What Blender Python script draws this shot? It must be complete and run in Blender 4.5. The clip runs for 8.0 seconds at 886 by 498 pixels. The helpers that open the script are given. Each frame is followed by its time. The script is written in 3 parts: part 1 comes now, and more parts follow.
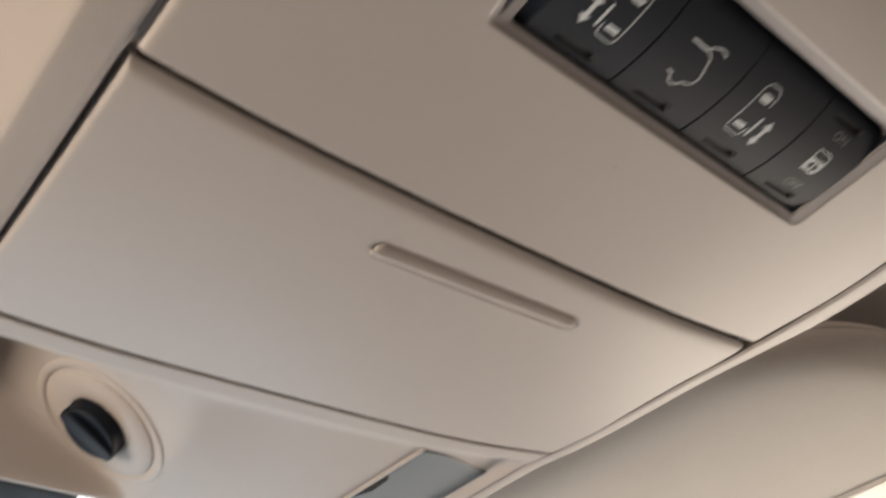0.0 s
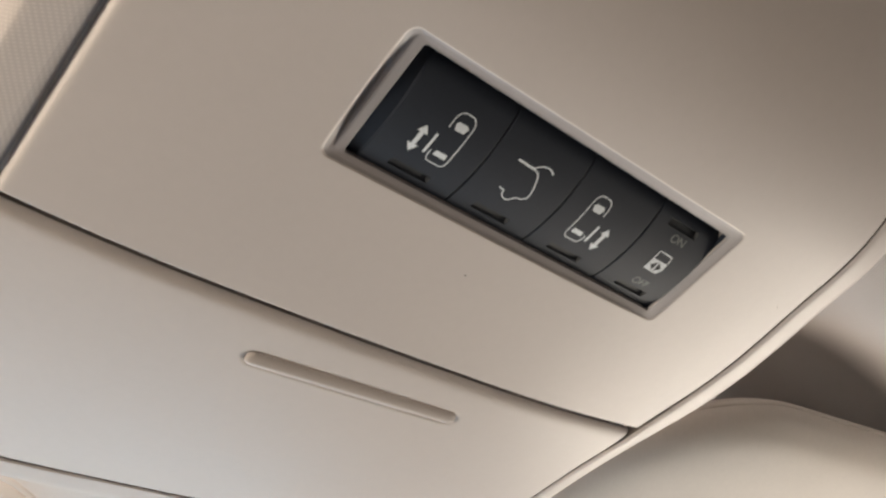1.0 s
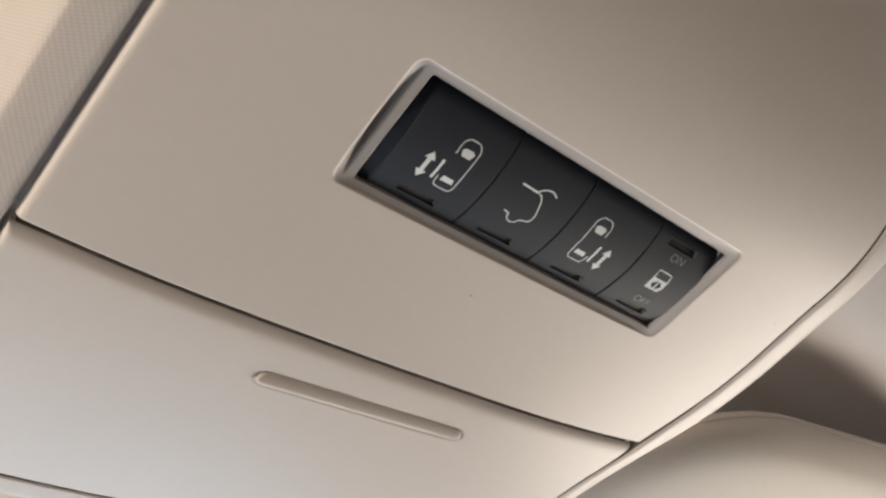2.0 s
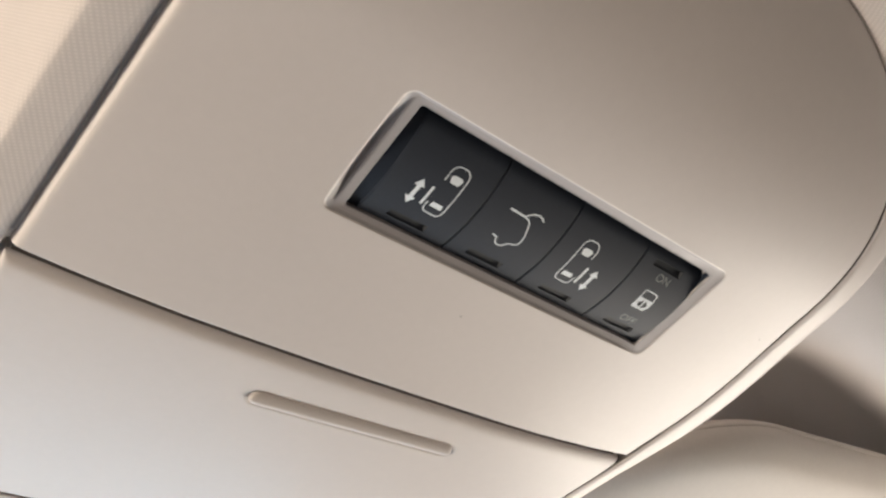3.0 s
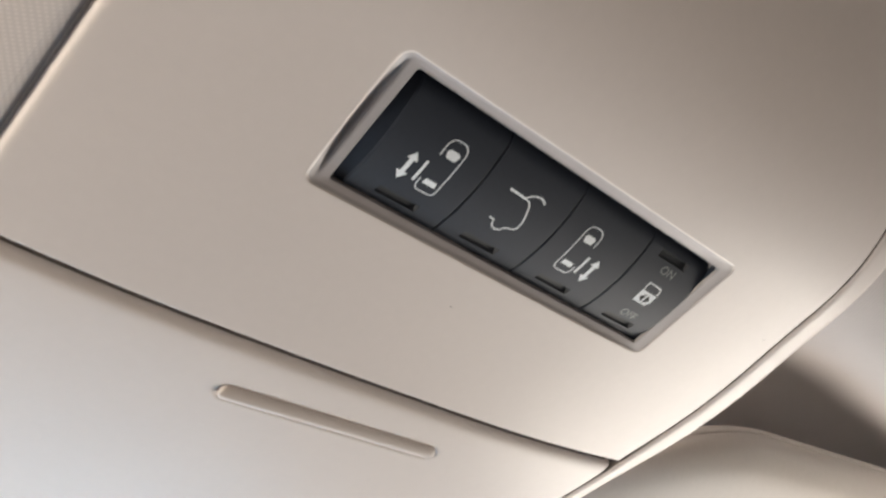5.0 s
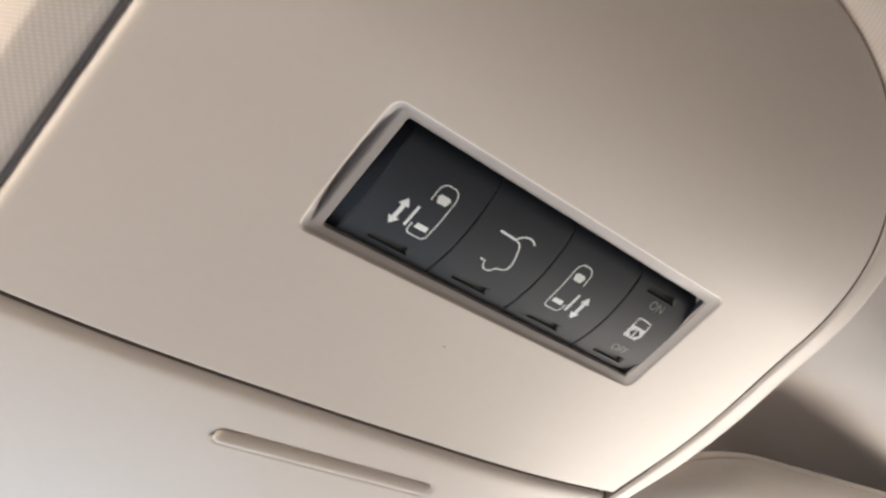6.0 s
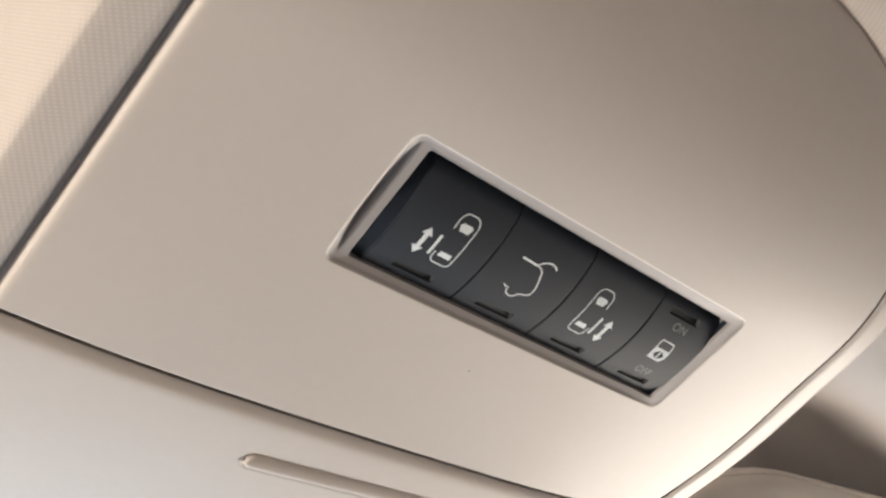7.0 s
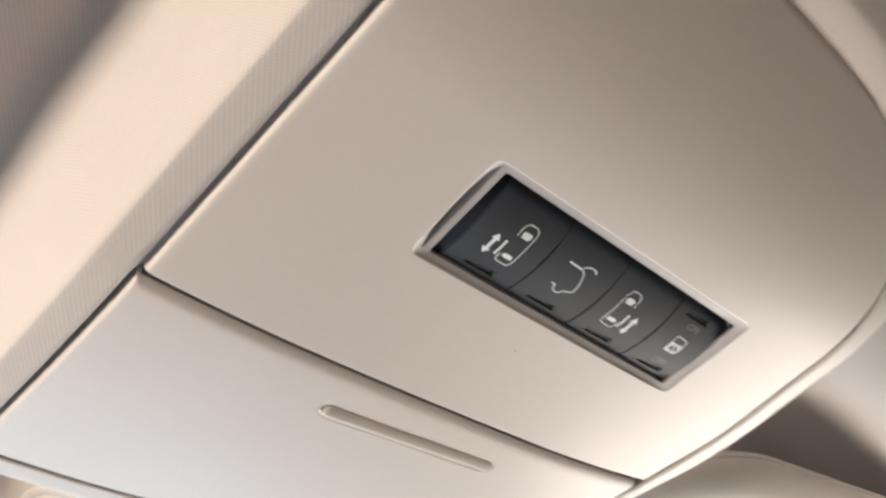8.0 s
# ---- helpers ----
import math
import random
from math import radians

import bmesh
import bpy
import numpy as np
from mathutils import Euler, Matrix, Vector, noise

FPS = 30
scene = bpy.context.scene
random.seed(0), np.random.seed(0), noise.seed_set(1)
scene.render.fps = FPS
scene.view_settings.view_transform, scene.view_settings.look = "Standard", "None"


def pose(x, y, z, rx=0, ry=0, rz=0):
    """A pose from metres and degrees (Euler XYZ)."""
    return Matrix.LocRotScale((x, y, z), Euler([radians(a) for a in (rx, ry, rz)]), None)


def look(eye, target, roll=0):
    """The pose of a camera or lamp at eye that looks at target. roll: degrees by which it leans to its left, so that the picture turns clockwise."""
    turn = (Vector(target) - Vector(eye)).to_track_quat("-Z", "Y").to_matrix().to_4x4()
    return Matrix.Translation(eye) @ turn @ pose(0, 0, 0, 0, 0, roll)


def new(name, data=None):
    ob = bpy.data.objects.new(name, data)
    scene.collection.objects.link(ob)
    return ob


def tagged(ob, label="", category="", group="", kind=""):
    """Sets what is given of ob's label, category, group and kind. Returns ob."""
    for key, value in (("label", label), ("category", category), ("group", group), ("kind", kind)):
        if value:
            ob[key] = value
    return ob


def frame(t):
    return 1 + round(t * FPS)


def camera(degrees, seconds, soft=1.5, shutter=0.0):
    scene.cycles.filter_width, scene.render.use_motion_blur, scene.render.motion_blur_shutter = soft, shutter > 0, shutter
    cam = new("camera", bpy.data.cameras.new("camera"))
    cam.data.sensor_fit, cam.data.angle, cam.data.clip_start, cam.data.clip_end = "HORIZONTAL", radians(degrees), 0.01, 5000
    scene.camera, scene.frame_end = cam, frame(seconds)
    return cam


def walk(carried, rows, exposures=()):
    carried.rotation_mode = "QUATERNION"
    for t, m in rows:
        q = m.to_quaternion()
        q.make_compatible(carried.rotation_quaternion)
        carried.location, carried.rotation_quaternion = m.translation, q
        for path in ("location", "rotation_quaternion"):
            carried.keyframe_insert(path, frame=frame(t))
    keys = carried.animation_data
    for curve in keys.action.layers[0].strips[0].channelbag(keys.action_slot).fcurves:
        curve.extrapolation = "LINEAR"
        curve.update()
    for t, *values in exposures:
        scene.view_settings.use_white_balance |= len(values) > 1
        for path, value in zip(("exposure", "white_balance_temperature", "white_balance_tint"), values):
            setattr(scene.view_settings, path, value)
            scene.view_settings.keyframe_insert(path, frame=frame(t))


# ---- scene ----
# Overhead console of a van seen from the driver's seat. Lengths of the console are in
# millimetres: u to the car's right, v to the rear, w down from the switch panel's face.
cam = camera(56.7, 8.0, 2.5, 0.5)
PATH = [
    (0.0, -0.13892, -0.03189, 1.14383, 134.899, 7.953, -38.253),
    (0.3, -0.13144, -0.04848, 1.14234, 136.865, 8.982, -38.160),
    (0.5, -0.12657, -0.05579, 1.14170, 137.690, 9.062, -37.904),
    (0.7, -0.12866, -0.05705, 1.13891, 138.803, 9.993, -38.052),
    (1.0, -0.12364, -0.06522, 1.13607, 139.750, 9.955, -37.769),
    (1.5, -0.12761, -0.06738, 1.13315, 140.866, 10.517, -37.475),
    (2.8, -0.13214, -0.07016, 1.13436, 140.245, 10.629, -37.969),
    (3.0, -0.13389, -0.07447, 1.13462, 140.462, 10.979, -37.835),
    (3.5, -0.13683, -0.07414, 1.13762, 140.479, 11.079, -37.721),
    (3.8, -0.13757, -0.06916, 1.13810, 140.723, 11.351, -37.890),
    (4.0, -0.13233, -0.05822, 1.14051, 140.697, 10.795, -38.502),
    (4.1, -0.13039, -0.05209, 1.14095, 141.080, 11.108, -38.708),
    (4.3, -0.12937, -0.04387, 1.13878, 140.890, 10.938, -39.301),
    (4.5, -0.12656, -0.04673, 1.13970, 140.335, 10.958, -39.738),
    (4.7, -0.12533, -0.05432, 1.14262, 140.234, 11.170, -39.937),
    (5.8, -0.12996, -0.06354, 1.14844, 141.731, 13.346, -39.977),
    (6.0, -0.13026, -0.06393, 1.14702, 142.056, 13.059, -39.680),
    (6.5, -0.13518, -0.06761, 1.14696, 143.172, 12.653, -38.671),
    (7.0, -0.13335, -0.06806, 1.14662, 143.250, 12.232, -37.926),
    (7.3, -0.13781, -0.07266, 1.13937, 143.359, 11.194, -37.451),
    (7.5, -0.14579, -0.07806, 1.13642, 142.914, 10.316, -37.659),
    (7.7, -0.15497, -0.07714, 1.13539, 141.863, 8.876, -38.034),
    (8.0, -0.17152, -0.07997, 1.12086, 140.540, 9.280, -40.925),
]
EXPOSURE = [(0.0, 0.22, 6980, 11), (0.5, 0.47, 6860, 10), (1.0, 0.67, 6700, 8), (1.5, 0.67, 6660, 8), (3.0, 1.0, 6560, 8), (4.5, 0.98, 6320, 8), (6.0, 1.04, 6530, 8), (7.5, 1.10, 6580, 8), (8.0, 1.12, 6470, 8)]
walk(cam, [(t, pose(*p)) for t, *p in PATH], EXPOSURE)

# ---- world, sun, large lights ----
world = bpy.data.worlds.new("world")
scene.world = world
world.use_nodes = True
wn = world.node_tree
sky = wn.nodes.new("ShaderNodeTexSky")
sky.sky_type, sky.sun_disc = "NISHITA", False
sky.sun_elevation, sky.sun_rotation = radians(62), radians(180)
wn.links.new(sky.outputs[0], wn.nodes["Background"].inputs[0])
wn.nodes["Background"].inputs[1].default_value = 0.05
sun = new("sun", bpy.data.lights.new("sun", "SUN"))
sun.data.energy, sun.data.angle, sun.data.color = 3.2, radians(0.5), (1.0, 0.95, 0.86)
sun.matrix_world = pose(0, 0, 6, 28, 0, 0)


def window_light(name, eye, target, wide, high, watts, colour):
    lamp = new(name, bpy.data.lights.new(name, "AREA"))
    lamp.data.shape, lamp.data.size, lamp.data.size_y = "RECTANGLE", wide, high
    lamp.data.energy, lamp.data.color = watts, colour
    lamp.matrix_world = look(eye, target)
    return lamp


window_light("driver_window_light", (-0.88, 0.18, 1.11), (0.0, 0.18, 1.26), 0.80, 0.24, 4.5, (1.0, 0.87, 0.72))
window_light("passenger_window_light", (0.88, 0.34, 1.0), (0.0, 0.10, 1.25), 0.60, 0.36, 4.9, (1.0, 0.905, 0.80))
window_light("windscreen_light", (0.0, 0.95, 1.03), (0.0, 0.1, 1.2), 0.9, 0.30, 2.0, (0.44, 0.73, 1.0))

# ---- materials ----


def material(name, colour, rough=0.5, spot=0.04, scale=60.0, bump=0.0, bump_scale=900.0, coat=0.0, metal=0.0):
    """A surface with broad and fine variation of its colour, and a fine relief; scales are per metre."""
    m = bpy.data.materials.new(name)
    m.use_nodes = True
    nt = m.node_tree
    bsdf = nt.nodes["Principled BSDF"]
    at = nt.nodes.new("ShaderNodeTexCoord")
    broad, fine = nt.nodes.new("ShaderNodeTexNoise"), nt.nodes.new("ShaderNodeTexNoise")
    broad.inputs["Scale"].default_value, fine.inputs["Scale"].default_value = scale, scale * 14
    for n in (broad, fine):
        nt.links.new(at.outputs["Object"], n.inputs["Vector"])
        n.inputs["Detail"].default_value = 3
    both = nt.nodes.new("ShaderNodeMath")
    both.operation = "ADD"
    nt.links.new(broad.outputs["Fac"], both.inputs[0])
    nt.links.new(fine.outputs["Fac"], both.inputs[1])
    span = nt.nodes.new("ShaderNodeMapRange")
    span.inputs[1].default_value, span.inputs[2].default_value = 0.6, 1.4
    nt.links.new(both.outputs[0], span.inputs[0])
    mix = nt.nodes.new("ShaderNodeMix")
    mix.data_type = "RGBA"
    mix.inputs["A"].default_value = (*[c * (1 - spot) for c in colour], 1)
    mix.inputs["B"].default_value = (*[min(1, c * (1 + spot)) for c in colour], 1)
    nt.links.new(span.outputs[0], mix.inputs["Factor"])
    nt.links.new(mix.outputs["Result"], bsdf.inputs["Base Color"])
    bsdf.inputs["Roughness"].default_value, bsdf.inputs["Metallic"].default_value = rough, metal
    bsdf.inputs["Coat Weight"].default_value = coat
    if bump:
        grain = nt.nodes.new("ShaderNodeTexNoise")
        grain.inputs["Scale"].default_value, grain.inputs["Detail"].default_value = bump_scale, 2
        nt.links.new(at.outputs["Object"], grain.inputs["Vector"])
        relief = nt.nodes.new("ShaderNodeBump")
        relief.inputs["Strength"].default_value, relief.inputs["Distance"].default_value = bump, 0.0003
        nt.links.new(grain.outputs["Fac"], relief.inputs["Height"])
        nt.links.new(relief.outputs[0], bsdf.inputs["Normal"])
    return m


PLASTIC = material("beige_plastic", (0.545, 0.486, 0.455), 0.47, 0.02, 25, 0.10, 1500)
PLASTIC.node_tree.nodes["Principled BSDF"].inputs["Specular IOR Level"].default_value = 0.5
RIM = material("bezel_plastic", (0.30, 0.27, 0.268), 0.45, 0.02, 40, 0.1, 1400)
EDGE = material("insert_plastic", (0.26, 0.236, 0.234), 0.45, 0.02, 40, 0.1, 1400)


def knit(m, pitch, depth, dark=0.94, along="Object", stretch=1.8):
    """Adds the small lattice of a knitted cloth to a material, as colour and relief; along: the coordinates it lies in."""
    nt = m.node_tree
    bsdf = nt.nodes["Principled BSDF"]
    at = nt.nodes.new("ShaderNodeTexCoord")
    turn = nt.nodes.new("ShaderNodeMapping")
    turn.inputs["Rotation"].default_value = (0, 0, radians(31))
    nt.links.new(at.outputs[along], turn.inputs["Vector"])
    waves = []
    for way, wide in (("X", stretch), ("Y", 1.0)):
        wave = nt.nodes.new("ShaderNodeTexWave")
        wave.bands_direction = way
        wave.inputs["Scale"].default_value = 2 * math.pi / (20 * pitch * wide)
        wave.inputs["Distortion"].default_value, wave.inputs["Detail"].default_value = 0.3, 0
        nt.links.new(turn.outputs[0], wave.inputs["Vector"])
        waves.append(wave)
    cell = nt.nodes.new("ShaderNodeMath")
    cell.operation = "MULTIPLY"
    nt.links.new(waves[0].outputs["Fac"], cell.inputs[0])
    nt.links.new(waves[1].outputs["Fac"], cell.inputs[1])
    relief = nt.nodes.new("ShaderNodeBump")
    relief.inputs["Strength"].default_value, relief.inputs["Distance"].default_value = depth, 0.0004
    nt.links.new(cell.outputs[0], relief.inputs["Height"])
    nt.links.new(relief.outputs[0], bsdf.inputs["Normal"])
    link = bsdf.inputs["Base Color"].links[0]
    dye = nt.nodes.new("ShaderNodeMix")
    dye.data_type, dye.blend_type = "RGBA", "MULTIPLY"
    fade = nt.nodes.new("ShaderNodeMapRange")
    fade.inputs[3].default_value, fade.inputs[4].default_value = dark, 1.0
    nt.links.new(cell.outputs[0], fade.inputs[0])
    nt.links.new(link.from_socket, dye.inputs["A"])
    nt.links.new(fade.outputs[0], dye.inputs["B"])
    dye.inputs["Factor"].default_value = 1.0
    nt.links.new(dye.outputs["Result"], bsdf.inputs["Base Color"])
    return m


FABRIC = knit(material("headliner_knit", (0.59, 0.53, 0.50), 0.95, 0.03, 30), 0.00085, 0.10, 0.84, "UV", 1.55)
VISOR = knit(material("visor_cloth", (0.70, 0.645, 0.595), 0.95, 0.03, 30), 0.0011, 0.03, 0.98)
SLOT = material("slot_plastic", (0.0085, 0.011, 0.016), 0.6, 0.1, 60)
for cloth in (FABRIC, VISOR):
    cloth.node_tree.nodes["Principled BSDF"].inputs["Specular IOR Level"].default_value = 0.1
BLACK = material("switch_plastic", (0.0172, 0.0215, 0.0315), 0.52, 0.08, 60, 0.12, 1600)
BLACK.node_tree.nodes["Principled BSDF"].inputs["Specular IOR Level"].default_value = 0.22
DARK = material("near_black", (0.004, 0.004, 0.005), 0.8, 0.1, 60)
# Dark brown for the shade in seams and gaps, and for dirt specks.
SHADE_DIRT = material("seam_shade_and_dirt", (0.13, 0.108, 0.092), 0.8, 0.1, 60)
MARK = material("white_print", (0.70, 0.725, 0.75), 0.6, 0.03, 200)
FAINT = material("grey_print", (0.21, 0.22, 0.215), 0.6, 0.05, 200)
LENS = material("lamp_lens", (0.20, 0.225, 0.25), 0.5, 0.05, 40, 0.1, 500, 0.1)
GLOSS = material("knob_black", (0.009, 0.012, 0.019), 0.45, 0.1, 40, 0, 900, 0.0)
GLOSS.node_tree.nodes["Principled BSDF"].inputs["Specular IOR Level"].default_value = 0.16
SHELL = material("cabin_trim", (0.36, 0.325, 0.295), 0.8, 0.06, 4, 0.2, 300)
CARPET = material("carpet", (0.13, 0.118, 0.108), 1.0, 0.15, 8, 0.5, 300)
CREAM = material("cream_plastic", (0.80, 0.73, 0.67), 0.4, 0.02, 25, 0.08, 1500)
PAVING = material("pale_concrete", (0.52, 0.49, 0.46), 0.9, 0.15, 0.8, 0.3, 30)

# ---- building helpers ----
ROOF = 1.30
TO_WORLD = Matrix.Translation((0, 0, ROOF)) @ Matrix.Diagonal((0.001, -0.001, -0.001, 1.0))


def thing(name, u, v, w, label, category, group=""):
    root = new(name)
    root.empty_display_size = 0.02
    root.location = TO_WORLD @ Vector((u, v, w))
    return tagged(root, label, category, group)


def base(ob):
    """Where the thing at the top of ob's parents stands."""
    while ob.parent:
        ob = ob.parent
    return ob.location


def part(name, bm, mat, parent=None, label="", smooth=True, frame_mm=True):
    """Links a bmesh, in the console's millimetres, as one mesh object under a thing or a part."""
    if frame_mm:
        bm.transform(TO_WORLD)
    if parent is not None:
        bm.transform(Matrix.Translation(-base(parent)))
    bmesh.ops.recalc_face_normals(bm, faces=bm.faces[:])
    me = bpy.data.meshes.new(name)
    bm.to_mesh(me)
    bm.free()
    if smooth:
        me.shade_smooth()
    ob = new(name, me)
    ob.parent = parent
    me.materials.append(mat)
    return tagged(ob, label)


def grid(rows, skip=()):
    """A sheet from rows of points; skip holds (row, column) cells left open."""
    bm = bmesh.new()
    made = [[bm.verts.new(p) for p in row] for row in rows]
    bm.verts.index_update()
    for i in range(len(made) - 1):
        for j in range(len(made[0]) - 1):
            if (i, j) not in skip:
                bm.faces.new((made[i][j], made[i][j + 1], made[i + 1][j + 1], made[i + 1][j]))
    return bm


def lofted(loops, cap=False, tail=False):
    """A skin over closed loops of equal length."""
    bm = bmesh.new()
    made = [[bm.verts.new(p) for p in loop] for loop in loops]
    n = len(made[0])
    for a, b in zip(made, made[1:]):
        for j in range(n):
            bm.faces.new((a[j], a[(j + 1) % n], b[(j + 1) % n], b[j]))
    if cap:
        bm.faces.new(made[0])
    if tail:
        bm.faces.new(made[-1])
    return bm


def round_rect(u0, u1, v0, v1, r, w, steps=6, cuts=10):
    """A loop round a rectangle with rounded corners and cuts along its sides; w is a number or a function of u and v."""
    loop = []
    for cu, cv, a0 in ((u1 - r, v1 - r, 0), (u0 + r, v1 - r, 90), (u0 + r, v0 + r, 180), (u1 - r, v0 + r, 270)):
        for k in range(steps + 1):
            a = radians(a0 + 90 * k / steps)
            loop.append((cu + r * math.cos(a), cv + r * math.sin(a)))
    full = []
    for k, p in enumerate(loop):
        full.append(p)
        if k % (steps + 1) == steps:
            q = loop[(k + 1) % len(loop)]
            full += [(p[0] + (q[0] - p[0]) * c / cuts, p[1] + (q[1] - p[1]) * c / cuts) for c in range(1, cuts)]
    return [(u, v, w(u, v) if callable(w) else w) for u, v in full]


def box_into(bm, x0, x1, y0, y1, z0, z1):
    m = Matrix.Translation(((x0 + x1) / 2, (y0 + y1) / 2, (z0 + z1) / 2)) @ Matrix.Diagonal((x1 - x0, y1 - y0, z1 - z0, 1))
    bmesh.ops.create_cube(bm, size=1, matrix=m)


# ---- the console's form ----


def form(u, v):
    """How far the console's skin hangs below the switch panel's face (minus: above it)."""
    w = 0.0
    if u > 34:
        w -= 4.8 * ((u - 34) / 74) ** 2
    if u < -60:
        w -= 2 * ((-60 - u) / 55) ** 2
    if v > 22:
        d = v - 22
        w -= (0.26 * d * d / 68 if d < 34 else 0.26 * (d - 17)) + 0.0032 * max(0.0, d - 32) ** 2
    if v < -66:
        d = -66 - v
        b = max(0.0, min(d, 112) - 15)
        w -= 0.003 * min(d, 15) ** 2 + 0.09 * b + 0.00062 * b * b + 0.10 * max(0.0, d - 112)
    return w


REAR = 96.2


def smooth(t):
    t = min(1.0, max(0.0, t))
    return t * t * (3 - 2 * t)


def edge_left(v):
    if v > 40:
        return -6 - 104.36 * max(0.0, 1 - ((v - 40) / (REAR - 40)) ** 2.6) ** (1 / 2.6)
    return -112.6 + 0.056 * v if v > -66 else -116.3 + 0.038 * (v + 66)


def edge_right(v):
    """The right edge bulges beside the switches, is drawn in beside the holder and rounds off at the rear."""
    if v > 20:
        return -6 + (113.0 - 0.07 * (v - 20)) * max(0.0, 1 - ((v - 20) / (REAR - 20)) ** 2.85) ** (1 / 2.85)
    if v > -20:
        return 107.0 + 2.3 * smooth((20 - v) / 40)
    if v > -95:
        return 109.3 - 9.7 * smooth((-20 - v) / 75)
    return 99.6 + 3.3 * smooth((-95 - v) / 70)


def seam_bow(u):
    """How far the seam behind the holder door lies to the rear, along its length."""
    return 0.3 + 0.033 * u + (0.00024 if u < 0 else 0.00007) * u * u


def front_bow(u):
    """The same for the seam ahead of the door."""
    return 6.0 + 0.083 * u + 0.00024 * u * u


def rolled(d, r):
    """How far a rounded edge of radius r falls away at the distance d from the rim."""
    return 0.0 if d >= r else r - math.sqrt(max(0.0, r * r - (r - max(0.0, d)) ** 2))


INSET = (0.0, 0.12, 0.35, 0.7, 1.2, 1.9, 2.8, 4.0, 6.0)


def plate(v_rows, v_front, v_rear, radii, hole=None, gap=(0.7, 1.1), depth=7, depth_rear=7, ease=1.0):
    """A slab of the console between v_front and v_rear, with rounded edges (left, right, front, rear) and a skirt."""
    rl, rr, rf, rb = radii
    rows, skip = [], set()
    for i, v in enumerate(v_rows):
        a, b = edge_left(v) + gap[0], edge_right(v) - gap[1]
        lean = 1 / math.sqrt(1 + ((edge_right(v + 0.2) - edge_right(v - 0.2)) / 0.4) ** 2) if v < REAR - 0.4 else 0.05
        ha, hb = (a * 0.5, b * 0.5)
        if hole:
            mixed = min(1.0, max(0.0, (v - hole[3] - 2) / 30))
            ha, hb = hole[0] * (1 - mixed) + ha * mixed, hole[1] * (1 - mixed) + hb * mixed
        small = min(1.0, (b - a) / 60)
        us = [a + d * small for d in INSET]
        us += [us[-1] + (ha - us[-1]) * k / 8 for k in range(1, 9)]
        us += [ha + (hb - ha) * k / 20 for k in range(1, 21)]
        end = b - INSET[-1] * small
        us += [hb + (end - hb) * k / 8 for k in range(1, 8)]
        us += [b - d * small for d in reversed(INSET)]
        row = []
        for u in us:
            fall = max(rolled((u - a), rl), rolled((b - u) * lean, rr), rolled(v - v_front, rf), ease * rolled(v_rear - v, rb))
            row.append((u, v, form(u, v) - fall))
        first, last = row[0], row[-1]
        rows.append([(first[0], v, first[2] - depth)] + row + [(last[0], v, last[2] - depth)])
        if hole and i + 1 < len(v_rows) and v >= hole[2] - 0.01 and v_rows[i + 1] <= hole[3] + 0.01:
            skip |= {(i, 1 + 8 + 8 + k) for k in range(20)}
    rows = [[(u, v, w - depth) for u, v, w in rows[0]]] + rows + [[(u, v, w - depth_rear) for u, v, w in rows[-1]]]
    return grid(rows, {(i + 1, j) for i, j in skip})


def bowed(bm):
    """Lays the slabs along their bowed seams; they keep to the console's form."""
    for p in bm.verts:
        u, v = p.co.x, p.co.y
        near = 1 - smooth((v - SEAM) / 40) if v > SEAM else 1 - smooth((SEAM - v) / 16)
        ahead = smooth((-100 - v) / 65) * (1 - smooth((-184 - v) / 66))
        p.co.y += seam_bow(u) * near + front_bow(u) * ahead
        p.co.z += form(u, p.co.y) - form(u, v)
    return bm


def steps(a, b, n):
    return [a + (b - a) * k / n for k in range(n + 1)]


console = thing("overhead_console", -6, -60, 0, "beige grained plastic overhead console set into the fabric headliner", "overhead console")
SEAM, FRONT = -68.0, -178.5
HOLE = (-60.6, 62.6, -21.1, 20.3)
GRIP = (-46.0, 42.0, -97.0, -77.0)
rear_rows = [SEAM + 1.5 + d for d in (0, 0.1, 0.3, 0.6, 1.5, 4)] + steps(SEAM + 10, HOLE[2], 10) + steps(HOLE[2], HOLE[3], 8)[1:] + steps(HOLE[3], 86, 26)[1:]
rear_rows += [REAR - d for d in (8, 6, 4.6, 3.5, 2.6, 1.9, 1.3, 0.9, 0.6, 0.4, 0.3)]
part("switch_surround", bowed(plate(rear_rows, SEAM + 1.5, REAR - 0.2, (3.0, 0.5, 0.3, 2.4), HOLE)), PLASTIC, console)
door_rows = [FRONT + 0.5 + d for d in INSET] + steps(FRONT + 8, GRIP[2], 20) + steps(GRIP[2], GRIP[3], 6)[1:] + [SEAM - 1.7 - d for d in reversed(INSET)]


def grip_axis(u):
    """The grip's middle line, which follows the bow of the seams."""
    return -86.8 + 0.055 * u


def grip_reach(u, v):
    """The distance from the grip's middle line."""
    x = min(max(u, -36.4), 31.1)
    return math.hypot(u - x, v - grip_axis(x))


def grip_bed():
    """The door's skin round the grip, with the shallow ditch that the grip stands in."""
    rows = []
    for v in steps(GRIP[2], GRIP[3], 56):
        row = []
        for u in steps(GRIP[0], GRIP[1], 160):
            d = grip_reach(u, v)
            row.append((u, v, form(u, v) - 0.9 * smooth((4.2 - d) / 1.9)))
        rows.append(row)
    return grid(rows)


